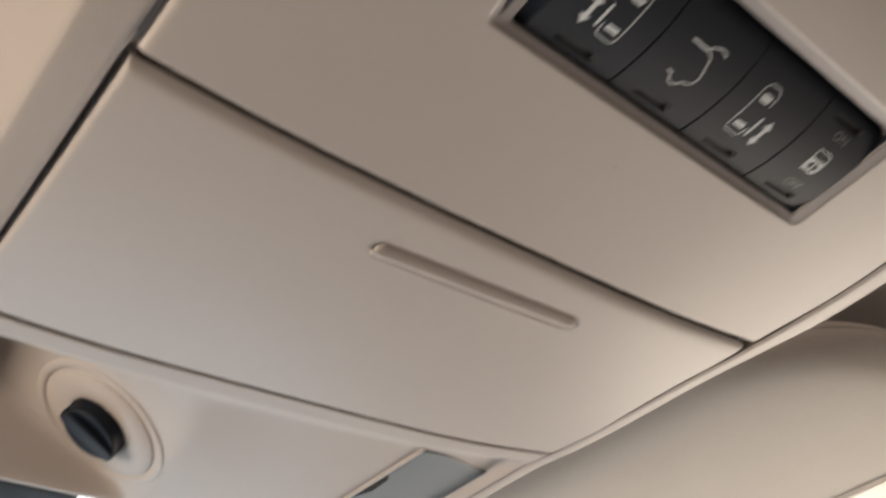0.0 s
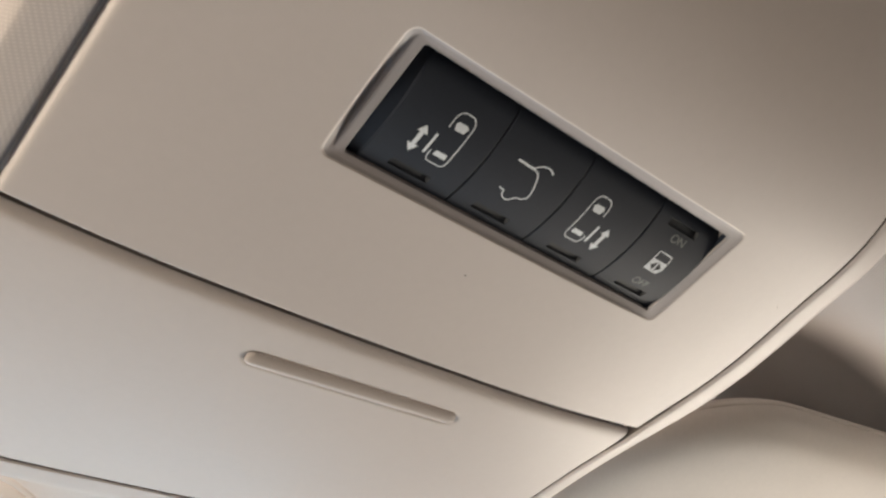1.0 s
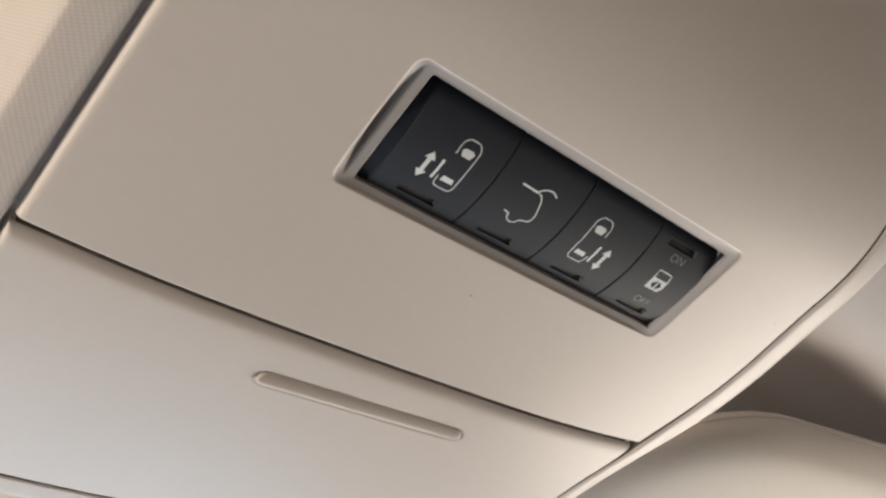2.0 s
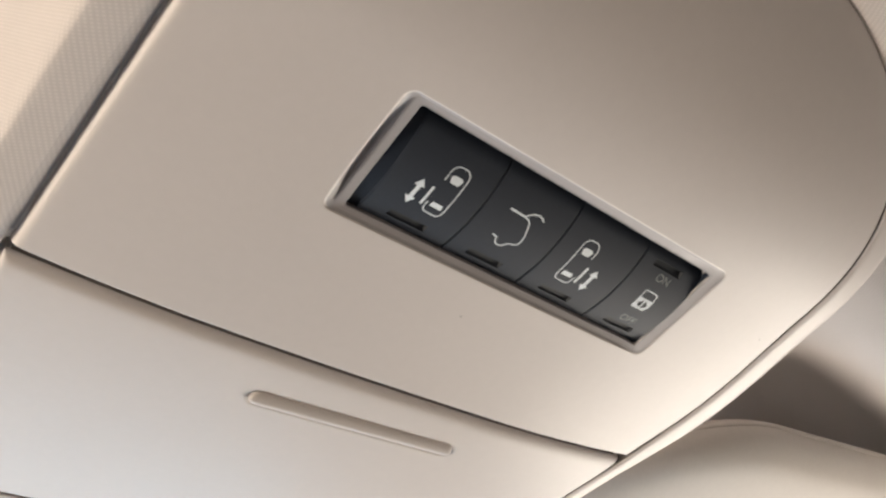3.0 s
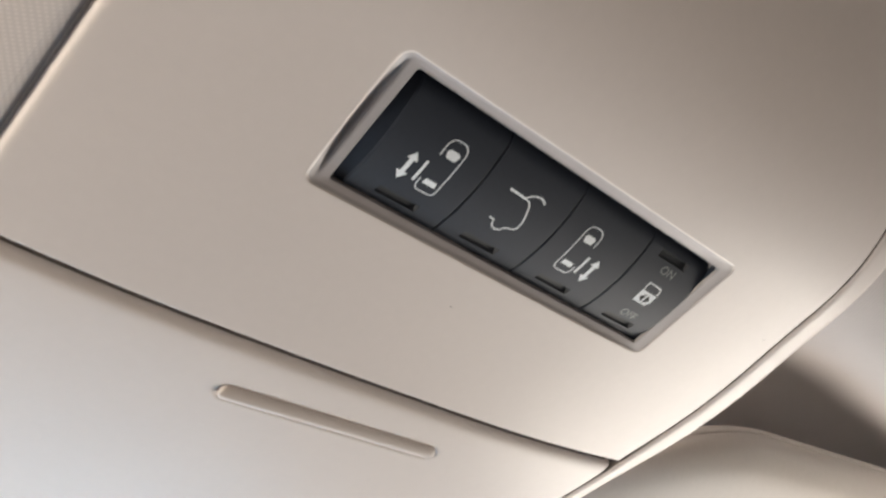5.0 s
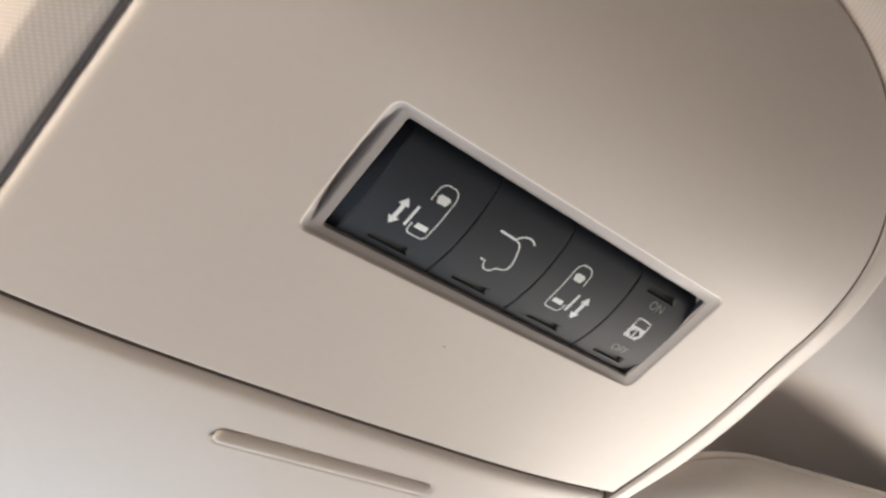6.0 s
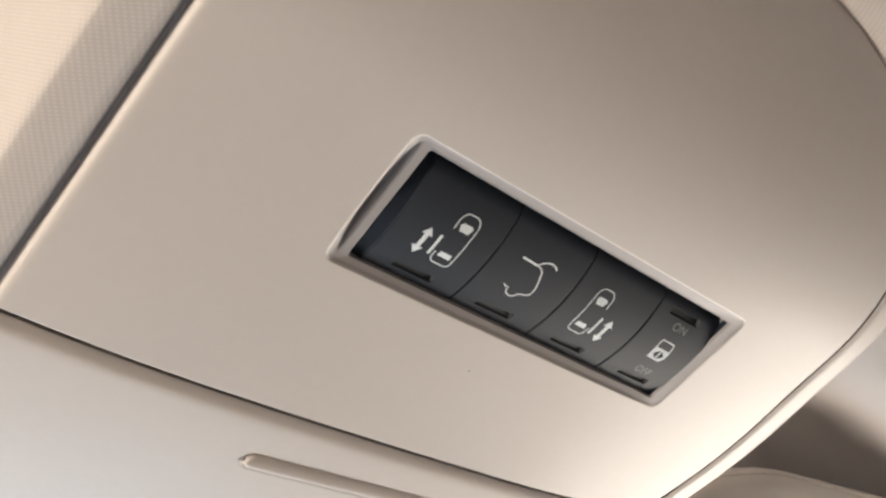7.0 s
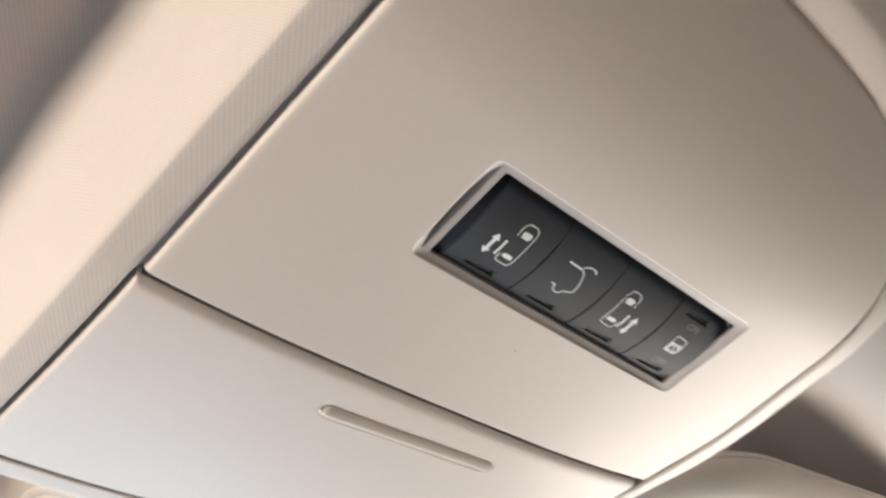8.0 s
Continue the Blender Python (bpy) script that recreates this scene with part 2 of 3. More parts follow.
door = plate(door_rows, FRONT + 0.5, SEAM - 1.7, (2.2, 0.5, 0.5, 3.8), GRIP, depth_rear=0.3, ease=0.58)
bed = bpy.data.meshes.new("bed")
bed_form = grip_bed()
bed_form.to_mesh(bed)
bed_form.free()
door.from_mesh(bed)
bpy.data.meshes.remove(bed)
bmesh.ops.remove_doubles(door, verts=door.verts[:], dist=0.002)
holder = part("holder_door", bowed(door), PLASTIC, console, "closed drop-down sunglasses holder door")


def seam_pan(v0, v1, top):
    """A dark sheet closing a seam from above, coloured as the gap's shade."""
    rows = [[(u, v, form(u, v) - h) for u in steps(edge_left(v) + 2, edge_right(v) - 2, 24)] for v, h in ((v0, top), (v0, 13), (v1, 13), (v1, 6.5))]
    return grid(rows)


part("seam_shade", bowed(seam_pan(SEAM - 2.2, SEAM + 4, 2.4)), SHADE_DIRT, console, "dark sheet added behind the seam as its shade")
part("seam_shade", bowed(seam_pan(FRONT - 2.0, FRONT + 3, 0.6)), SHADE_DIRT, console, "dark sheet added behind the seam as its shade")


def grip_rib():
    """A slim rib with rounded ends: domed, its crest nearer to its front side."""
    section = ((1.0, -1.1), (1.0, -0.5), (0.95, -0.1), (0.82, 0.25), (0.55, 0.65), (0.25, 0.95), (0.0, 1.12), (-0.2, 1.2))
    section += ((-0.35, 1.2), (-0.55, 1.08), (-0.72, 0.88), (-0.85, 0.6), (-0.93, 0.25), (-0.98, -0.2), (-1.0, -1.1))
    ends = [0.02, 0.1, 0.25, 0.5, 0.8, 1.2, 1.7, 2.3, 2.9]
    a, b, half = -39.3, 34.0, 2.5
    rows = []
    for u in [a + x for x in ends] + steps(a + 3.2, b - 3.2, 24) + [b - x for x in reversed(ends)]:
        x = min(1.0, (u - a) / half, (b - u) / half)
        k = math.sqrt(1 - (1 - x) ** 2)
        rows.append([(u, grip_axis(u) + half * k * t, form(u, -86.8) + (h if h < 0 else 1.1 * h * k ** 0.5)) for t, h in section])
    return grid(rows)


part("grip", grip_rib(), PLASTIC, holder, "raised finger grip rib")

# Front pod with the lamps and the knob.
POD_END = -296.0
POD_TOP = FRONT - 1.7


AIM = Vector((-0.66, -0.18, 1.0)).normalized()
HUB = Vector((-50.8, -259.5, -44.3))


def pod_skin(u, v):
    """The pod behind its rim: sunk a little, and turned to the driver round the knob."""
    a, b = edge_left(v) + 0.7, edge_right(v) - 0.6
    w = form(u, v) - 6 * smooth((POD_TOP - 7 - v) / 14) * smooth((u - a - 5) / 12) * smooth((b - u - 0.5) / 2.5)
    turned = HUB.z - (AIM.x * (u - HUB.x) + AIM.y * (v - HUB.y)) / AIM.z
    near = 1 - smooth((math.hypot(u - HUB.x, (v - HUB.y) * 1.05) - 31) / 44)
    if u < HUB.x:
        near = max(near, 1 - smooth((abs(v - HUB.y) * 1.05 - 31) / 44))
    rim = smooth((POD_TOP - 9 - v) / 10) * smooth((v - POD_END - 1) / 9)
    return w + max(-42.0, min(turned - w, 3.2)) * near * rim


def pod_form():
    rows = []
    for v in [POD_TOP - d for d in INSET] + steps(POD_TOP - 7, POD_END, 60):
        a, b = edge_left(v) + 0.7, edge_right(v) - 0.6
        us = [a + d for d in INSET] + steps(a + 8, b - 8, 70) + [b - d for d in reversed(INSET)]
        row = [(u, v, pod_skin(u, v) - max(rolled(u - a, 2.2), rolled(b - u, 0.8), rolled(POD_TOP - v, 0.4))) for u in us]
        rows.append([(a, v, row[0][2] - 8)] + row + [(b, v, row[-1][2] - 8)])
    rows = [[(u, v, w - 0.4) for u, v, w in rows[0]]] + rows + [[(u, v, w - 30) for u, v, w in rows[-1]]]
    return grid(rows)


part("front_pod", bowed(pod_form()), PLASTIC, console)


def disc(stages, centre, facing, n=48):
    """Loops round an axis; stages are (radius, height along the axis)."""
    turn = Vector((0, 0, 1)).rotation_difference(Vector(facing)).to_matrix()
    c = Vector(centre)
    return lofted([[tuple(c + turn @ Vector((r * math.cos(2 * math.pi * k / n), r * math.sin(2 * math.pi * k / n), h))) for k in range(n)] for r, h in stages], tail=True)


RING = ((33.5, -5), (32.4, -0.9), (31.9, -1.0), (31.5, 0.2), (30.9, 0.6), (28.2, 0.6), (27.6, 0.2), (27.3, -1.0), (26.9, -1.0), (26.6, 0.3), (26.0, 0.8), (14.5, 1.6), (13.6, 1.2), (13.2, 0.2))
part("knob_ring", disc(RING, HUB, AIM), PLASTIC, console, "round stepped beige bezel facing the driver")
knob = part("knob", disc(((12.9, -1), (12.8, 5.6), (12.5, 6.4), (11.9, 6.9), (10.8, 6.7), (7.5, 5.8), (3, 5.6)), HUB, AIM), GLOSS, console, "black round knob")


def grip_bar():
    """A rounded bar across the knob's face that stands out at both ends."""
    turn = Vector((0, 0, 1)).rotation_difference(AIM).to_matrix().to_4x4()
    loops = [round_rect(-4.7 + g, 4.7 - g, -13.4 + g, 13.4 - g, 3.6 - g * 0.5, h, 6, 3) for g, h in ((0.2, 1.5), (0, 7.2), (0.3, 7.9), (0.9, 8.3), (1.8, 8.4))]
    bm = lofted(loops, tail=True)
    bm.transform(Matrix.Translation(HUB) @ turn @ Matrix.Rotation(radians(-90), 4, "Z"))
    return bm


part("grip_bar", grip_bar(), GLOSS, knob)


LENS_TOP = -190.4


def lens_form():
    """A smooth sheet that follows the pod's skin, with its edge turned in."""
    rows = []
    for v in [LENS_TOP, LENS_TOP - 0.1] + steps(LENS_TOP - 1.5, POD_END + 4, 24):
        a, b = 58.0 - 0.03 * (LENS_TOP - v), edge_right(v) - 2.5
        row = []
        for k in range(17):
            u = a + (b - a) * k / 16
            y = v - 8.0 * smooth((u - 66) / 40) * (1 - smooth((LENS_TOP - v) / 70))
            row.append((u, y, form(u, y) - 5.4))
        rows.append([(a, v, row[0][2] - 5)] + row + [(b, row[-1][1], row[-1][2] - 5)])
    rows[0] = [(u, v, w - 5) for u, v, w in rows[0]]
    return grid(rows)


part("lamp_lens", lens_form(), LENS, console, "smooth blue-grey reading lamp lens")
bm = bmesh.new()
box_into(bm, 56.9, 58.2, POD_END + 4, LENS_TOP + 0.8, -52, -20)
for p in bm.verts:
    p.co.x -= 0.03 * (LENS_TOP - p.co.y)
    p.co.z = form(p.co.x, p.co.y) - (4.6 if p.co.z > -30 else 12)
part("lens_rim", bm, PLASTIC, console, smooth=False)
# Flat near-black patch laid over the lens's left edge.
bm = bmesh.new()
bm.faces.new([bm.verts.new((u, v, form(u, v) - 5.2)) for u, v in ((57.6, -215), (61.6, -220), (62.0, -233), (56.6, -245))])
part("lens_patch", bm, DARK, console, "flat dark patch at the lamp lens's edge", smooth=False)

# ---- switch panel ----
switch_panel = thing("switch_panel", 0, 0, -4, "bank of four black rocker switches in a beige bezel", "switch panel")


def shallow(u):
    """The bezel lies flatter towards its right end."""
    return 1 - 0.6 * smooth((u - 52) / 5)


def slope_loop(t, w, groove=0.0):
    """One loop of the bezel, t across it; the groove along its left side runs out at both corners."""
    def depth(u, v):
        cut = groove * smooth((-53 - u) / 2) * max(0.0, 1 - (v / 17) ** 2)
        return form(u, v) + w * shallow(u) - cut
    loop = round_rect(-59.3 + 5.3 * t, 61.4 - 4.0 * t, -20.0 + 2.6 * t, 18.5 - 2.4 * t, 2.8 - 1.7 * t, depth, 6, 20)
    return [(u, v + 0.007 * (u + 60) * (1 - t) * smooth(v / 12), w) for u, v, w in loop]


loops = [round_rect(HOLE[0] + g, HOLE[1] - g, HOLE[2] + g, HOLE[3] - g, r, form, 6, 20) for g, r in ((0, 0.05), (0.35, 0.8), (0.7, 1.8))]
LIP = ((-0.05, 0.0, 0), (0.0, -0.02, 0.2), (0.04, -0.08, 0.45), (0.09, -0.2, 0.75), (0.14, -0.35, 1.05))
part("well_lip", lofted(loops + [slope_loop(*stage) for stage in LIP]), PLASTIC, console)
BEZEL = ((0.14, -0.35, 1.05), (0.2, -0.45, 1.4), (0.3, -0.6, 1.8), (0.38, -0.7, 2.0), (0.46, -0.8, 2.0), (0.52, -0.85, 0.8), (0.57, -0.9, 0.2), (0.62, -0.9, 0.03), (0.7, -1.0, 0), (0.85, -1.1, 0), (1.0, -1.2, 0))
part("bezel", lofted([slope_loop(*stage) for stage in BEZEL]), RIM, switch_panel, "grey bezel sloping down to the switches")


def frame_form():
    loops = []
    for g, w in ((0.2, -3.5), (0.15, -1.4), (0.0, -1.25), (-0.4, -1.2), (-0.7, -1.4), (-0.8, -3.0)):
        loops.append(round_rect(-54.2 - g, 57.4 + g, -17.6 - g * 0.6, 16.1 + g * 0.7, 1.2 + g * 0.4, lambda u, v: form(u, v) + w * shallow(u), 6, 20))
    return lofted(loops)


part("insert_frame", frame_form(), EDGE, switch_panel, "thin light grey frame round the switches")
part("liner", lofted([round_rect(-53.5, 56.7, -17.2, 15.55, 0.8, w) for w in (-1.9, -9)]), BLACK, switch_panel)
rows = [[(u, v, w) for v in steps(-17.0, 15.4, 8)] for u, w in ((57.3, -1.9), (57.0, -2.1), (56.7, -3.7), (56.56, -8.5))]
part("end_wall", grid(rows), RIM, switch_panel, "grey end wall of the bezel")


def crown(v):
    """The bowed profile of the switch faces, which drop away at the rear."""
    return -0.4 - 0.0105 * (v + 3) ** 2 - 0.3 * max(0.0, v - 12.2) ** 2


bm = bmesh.new()
box_into(bm, -54.6, 57.6, -17.9, 16.6, -9.0, -7.4)
part("backing", bm, BLACK, switch_panel, smooth=False)


def switch_form(u0, u1, slots=(), v0=-17.1, v1=15.0, slope=None):
    """A bowed rocker face with rounded edges and a skirt; each slot (u, v) leaves an opening for its indicator.
    slope: where the face breaks off and falls towards its left end."""
    ins = (0, 0.06, 0.15, 0.3, 0.6)
    vs = [v0 + d for d in ins] + steps(v0 + 1.2, v1 - 1.2, 22) + [v1 - d for d in reversed(ins)]
    us = [u0 + d for d in ins] + steps(u0 + 1.0, u1 - 1.0, 6) + [u1 - d for d in reversed(ins)]
    if slope:
        us = sorted([x for x in us if abs(x - slope) > 0.7] + [slope - 0.5, slope - 0.25, slope, slope + 0.25])
    for u, v in slots:
        us = sorted([x for x in us if min(abs(x - u), abs(x - u - 12)) > 0.2] + [u, u + 12])
        vs = sorted([y for y in vs if min(abs(y - v - SLIT), abs(y - v + SLIT)) > 0.2] + [v - SLIT, v + SLIT])
    rows, skip = [], set()
    for i, v in enumerate(vs):
        row = []
        for u in us:
            fall = max(rolled(u - u0, 0.15), rolled(u1 - u, 0.15), rolled(v - v0, 0.3), rolled(v1 - v, 0.6))
            if slope and u < slope:
                fall += 0.3 + 0.22 * (slope - u)
            elif slope and u < slope + 0.3:
                fall -= 0.1
            row.append((u, v, crown(v) - fall))
        rows.append([(u0, v, -8)] + row + [(u1, v, -8)])
        for su, sv in slots:
            if sv - SLIT - 0.01 < v < sv + SLIT - 0.05:
                skip |= {(i + 1, j + 1) for j, u in enumerate(us) if su - 0.01 < u < su + 11.95}
    rows = [[(u, v, -8) for u, v, w in rows[0]]] + rows + [[(u, v, -8) for u, v, w in rows[-1]]]
    return grid(rows, skip)


SLIT = 1.15


def print_into(bm, points, lift=0.06):
    """A flat printed shape on the switch face, cut fine enough to follow its bow."""
    bm.faces.new([bm.verts.new((u, v, crown(v) + lift)) for u, v in points])


def line_into(bm, points, wide=0.55, closed=False):
    """A printed line of the given width along a run of points."""
    pts = [Vector(p) for p in points]
    n = len(pts)
    left, right = [], []
    for k, p in enumerate(pts):
        a = pts[k - 1] if k or closed else p
        b = pts[(k + 1) % n] if k < n - 1 or closed else p
        d = (b - a).normalized()
        side = Vector((-d.y, d.x)) * wide / 2
        left.append(bm.verts.new((p.x + side.x, p.y + side.y, crown(p.y) + 0.06)))
        right.append(bm.verts.new((p.x - side.x, p.y - side.y, crown(p.y) + 0.06)))
    for k in range(n if closed else n - 1):
        j = (k + 1) % n
        bm.faces.new((left[k], left[j], right[j], right[k]))


def arc(cu, cv, r, a0, a1, n=8, rv=None):
    return [(cu + r * math.cos(radians(a0 + (a1 - a0) * k / n)), cv + (rv or r) * math.sin(radians(a0 + (a1 - a0) * k / n))) for k in range(n + 1)]


def side_door_print(bm, cu, way):
    """Plan of a van with one side door slid open; way 1: the door is on the left, -1: on the right."""
    half = 2.9
    body = [(-half, 1.8), (-half, 3.6)] + arc(-half + 2.2, 4.2, 2.2, 180, 100, 6, 2.6) + arc(half - 2.2, 4.2, 2.2, 80, 0, 6, 2.6)
    body += [(half, 2.0), (half, -2.0), (half, -6.6)] + arc(half - 1.4, -6.8, 1.4, 0, -80, 5, 1.7) + arc(-half + 1.4, -6.8, 1.4, -100, -180, 5, 1.7) + [(-half, -5.4)]
    line_into(bm, [(cu + way * u, v) for u, v in body], 0.31)
    for shape in ([(-1.9, 3.5), (-1.2, 4.2), (1.2, 4.2), (1.9, 3.5), (1.3, 1.9), (-1.3, 1.9)], [(-1.9, -6.3), (1.9, -6.3), (1.6, -4.8), (-1.6, -4.8)]):
        print_into(bm, [(cu + way * u, v) for u, v in shape])
    line_into(bm, [(cu - way * 4.2, v) for v in (-1.0, -4.0, -7.0)], 0.75)
    u = -way * 7.7
    line_into(bm, [(cu + u, v) for v in (-2.4, -4.4, -6.6)], 1.2)
    for tip, back in ((-0.4, -2.6), (-8.6, -6.4)):
        print_into(bm, [(cu + u, tip), (cu + u - 1.55, back), (cu + u + 1.55, back)])


def tailgate_print(bm):
    """Side view of a van's tail with its tailgate swung up."""
    line_into(bm, [(-15.0, 3.7), (-12.4, 3.6), (-9.8, 3.5)], 0.62)
    line_into(bm, [(-9.8, 3.5), (-8.8, 4.6), (-7.6, 5.3), (-6.0, 5.6), (-4.8, 5.3), (-3.9, 4.6)], 0.45)
    run = [(-9.8, 3.5), (-8.2, 3.2), (-7.2, 2.2), (-6.5, 0.4), (-5.8, -1.4), (-5.5, -3.0), (-5.6, -4.4)]
    run += [(-6.6, -5.3), (-7.8, -5.5), (-8.6, -6.0)] + [(-9.2, -7.0), (-10.4, -7.5), (-11.8, -7.1), (-12.5, -6.0), (-12.5, -5.3), (-13.4, -5.3), (-14.3, -5.0)]
    line_into(bm, run, 0.38)


def lock_print(bm):
    """A car door with a dark double arrow in its lower half."""
    line_into(bm, [(41.6, -1.0), (41.6, 1.8), (44.2, 1.8), (46.8, 1.6), (47.1, 0.2), (47.3, -1.0)], 0.4)
    low = [(41.4, -0.9), (47.5, -0.9), (47.6, -3.4), (46.6, -5.1), (44.0, -5.1), (41.4, -5.1)]
    print_into(bm, low)


SWITCHES = (
    (-53.4, -22.85, ((-42.4, -13.6),), "rocker switch with a van and left sliding door symbol"),
    (-22.25, 3.95, ((-16.0, -13.4),), "rocker switch with an open tailgate symbol"),
    (4.55, 31.75, ((11.4, -13.4),), "rocker switch with a van and right sliding door symbol"),
    (32.35, 56.5, ((39.0, -13.4), (37.2, 10.3)), "rocker switch marked ON and OFF with a door symbol"),
)
switches = [part("switch", switch_form(a, b, slots, slope=-49.6 if a < -50 else None), BLACK, switch_panel, text) for a, b, slots, text in SWITCHES]
for n, draw in enumerate((lambda b: side_door_print(b, -33.2, 1), tailgate_print, lambda b: side_door_print(b, 14.6, -1), lock_print)):
    bm = bmesh.new()
    draw(bm)
    part("symbol", bm, MARK, switches[n], "white printed symbol", smooth=False)
bm = bmesh.new()
for s in (-1, 1):
    print_into(bm, [(44.5 + s * 0.35, -1.5), (44.5 + s * 2.1, -3.1), (44.5 + s * 0.35, -4.7)], 0.1)
part("arrows", bm, DARK, switches[3], smooth=False)


def slot_form(u, v):
    """A sunk tray, deeper along its rear side."""
    def rim(g, drop):
        corners = ((u + g, v - SLIT + g), (u + 12 - g, v - SLIT + g), (u + 12 - g, v + SLIT - g), (u + g, v + SLIT - g))
        return [(a, b, crown(b) - drop * (1.0 if b > v else 0.75) * (1.0 if a > u + 6 else 0.8)) for a, b in corners]
    return lofted([rim(0.0, 0.0), rim(0.25, 0.8), rim(0.5, 1.15)], tail=True)


for n, (a, b, slots, text) in enumerate(SWITCHES):
    for u, v in slots:
        part("indicator", slot_form(u, v), SLOT, switches[n], "unlit dark indicator slot", smooth=False)


def lettering(text, cu, cv, size):
    curve = bpy.data.curves.new("text", "FONT")
    curve.body, curve.size, curve.align_x, curve.align_y = text, size, "CENTER", "CENTER"
    ob = new("text", curve)
    me = bpy.data.meshes.new_from_object(ob)
    bpy.data.objects.remove(ob)
    bm = bmesh.new()
    bm.from_mesh(me)
    for p in bm.verts:
        u, v = cu + p.co.x, cv + p.co.y
        p.co = (u, v, crown(v) + 0.06)
    return bm


part("lettering", lettering("ON", 44.2, 6.6, 3.7), FAINT, switches[3], "grey printed word ON", smooth=False)
part("lettering", lettering("OFF", 45.4, -10.0, 3.6), FAINT, switches[3], "grey printed word OFF", smooth=False)


def speck(u, v, r):
    """A crumb of dirt stuck to the plastic."""
    bm = bmesh.new()
    bmesh.ops.create_icosphere(bm, subdivisions=1, radius=r)
    for p in bm.verts:
        p.co = (u + p.co.x * 1.4, v + p.co.y, form(u, v) + p.co.z * 0.5)
    return bm


for u, v, r in ((-3.3, -33.0, 0.26), (99.0, 4.0, 0.2)):
    part("speck", speck(u, v, r), SHADE_DIRT, console, "tiny brown speck of dirt")

# ---- headliner round the console ----


def outline():
    """The gap's line round the console, from the front left over the rear to the front right, with outward normals."""
    pts = [(edge_left(v), v) for v in steps(-330, 40, 50)]
    pts += [(edge_left(v), v) for v in [40 + (REAR - 40) * math.sin(math.pi / 2 * k / 24) for k in range(1, 24)]]
    pts += [(-6, REAR)]
    pts += [(edge_right(v), v) for v in [20 + (REAR - 20) * math.sin(math.pi / 2 * k / 30) for k in range(29, 0, -1)]]
    pts += [(edge_right(v), v) for v in steps(20, -330, 48)]
    out = []
    for k, p in enumerate(pts):
        a, b = Vector(pts[max(0, k - 2)]), Vector(pts[min(len(pts) - 1, k + 2)])
        d = (b - a).normalized()
        n = Vector((-d.y, d.x))
        if p[1] < 20:
            n = Vector((1.0 if p[0] > 0 else -1.0, 0))
        out.append((Vector(p), n))
    return out


PROFILE = ((-2.5, -7.2, -5.8), (0.5, -7.2, -5.8), (0.5, -2.2, -0.6), (0.8, -1.2, 0.1), (1.6, -0.7, 0.3), (3, -0.7, 0.0), (5.5, -1.0, -0.9), (7.5, -1.25, -1.8), (8.8, -1.5, -2.4), (9.3, -1.75, -2.6))
PROFILE += ((9.6, -2.0, -2.8), (10.4, -2.9, -3.7), (11.0, -4.2, -5.4), (13, -10, -12), (20, -31, -27), (24, -43, -36), (27, -51, -42), (31, -58, -48), (35, -59.5, -53))
PROFILE += ((37.5, -57.5, -56), (40, -54.5, -58), (44, -50, -61), (48, -46.5, -63), (56, -41, -65), (66, -36.5, -66), (90, -31, -63), (110, -27, -58), (130, -24, -52), (150, -21, -45), (170, -19, -37), (260, -10, -8), (420, -4, 30))


REAR_LIP = (-1.6, -1.4, -1.0, -0.5, 0.3, 1.1, 1.9, 2.2, 2.3, 2.3, 2.3, 2.2, 2.1)


def headliner_form():
    """The cloth rises from the strip beside the console into a hollow and comes down again towards the doors; behind the console it swells against its edge."""
    rows = []
    ring = outline()
    for k, (d, wl, wr) in enumerate(PROFILE):
        row = []
        for p, n in ring:
            right = min(1.0, max(0.0, (p.x + 20) / 60))
            rear = smooth((p.y - 62) / 24)
            dd = d * (1.7 - 1.15 * right) if d < 3 and d > 0 else 3 - 1.35 * right + (d - 3) * (1 + 0.3 * right) if d < 12 else d + 2.4 * right
            if d > 3:
                dd += 2.6 * (1 - right) * smooth((d - 3) / 6) * (1 - smooth((d - 15) / 25))
            if d > 13:
                dd += 0.32 * (min(d, 60) - 13) * (1 - right)
            q = p + n * (dd * (1 - rear) + d * rear)
            low = min(1.0, max(0.0, (d - 12) / 48))
            floor = (5.0 if k < 2 else 1.4) * (1 - right) * smooth((p.y - SEAM + 1) / 5) if k < 3 else 0
            away = -26 * (1 - right) * smooth((-186 - p.y) / 30)
            pocket = -60 * right * smooth((d - 10) / 40) * smooth((35 - q.y) / 120) * (1 + min(0.9, max(0.0, d - 110) / 90))
            side = form(p.x, p.y) * (1 - low) + wl * (1 - right) + wr * right + pocket + away + floor
            behind = form(p.x, p.y) + (REAR_LIP[k] if k < len(REAR_LIP) else 2.1 - 0.45 * (min(d, 60) - 11))
            row.append((q.x, q.y, side * (1 - rear) + behind * rear))
        rows.append(row)
    bm = grid(rows)
    laid = bm.loops.layers.uv.new("cloth")
    bm.verts.ensure_lookup_table()
    wide = len(ring)
    across = [[0.0] * wide for _ in rows]
    for i in range(1, len(rows)):
        for j in range(wide):
            across[i][j] = across[i - 1][j] + (Vector(rows[i][j]) - Vector(rows[i - 1][j])).length
    for face in bm.faces:
        for loop in face.loops:
            i, j = divmod(loop.vert.index, wide)
            p, n = ring[j]
            reach = across[i][j] / 1000
            loop[laid].uv = (p.x / 1000 + n.x * reach, -p.y / 1000 - n.y * reach)
    return bm


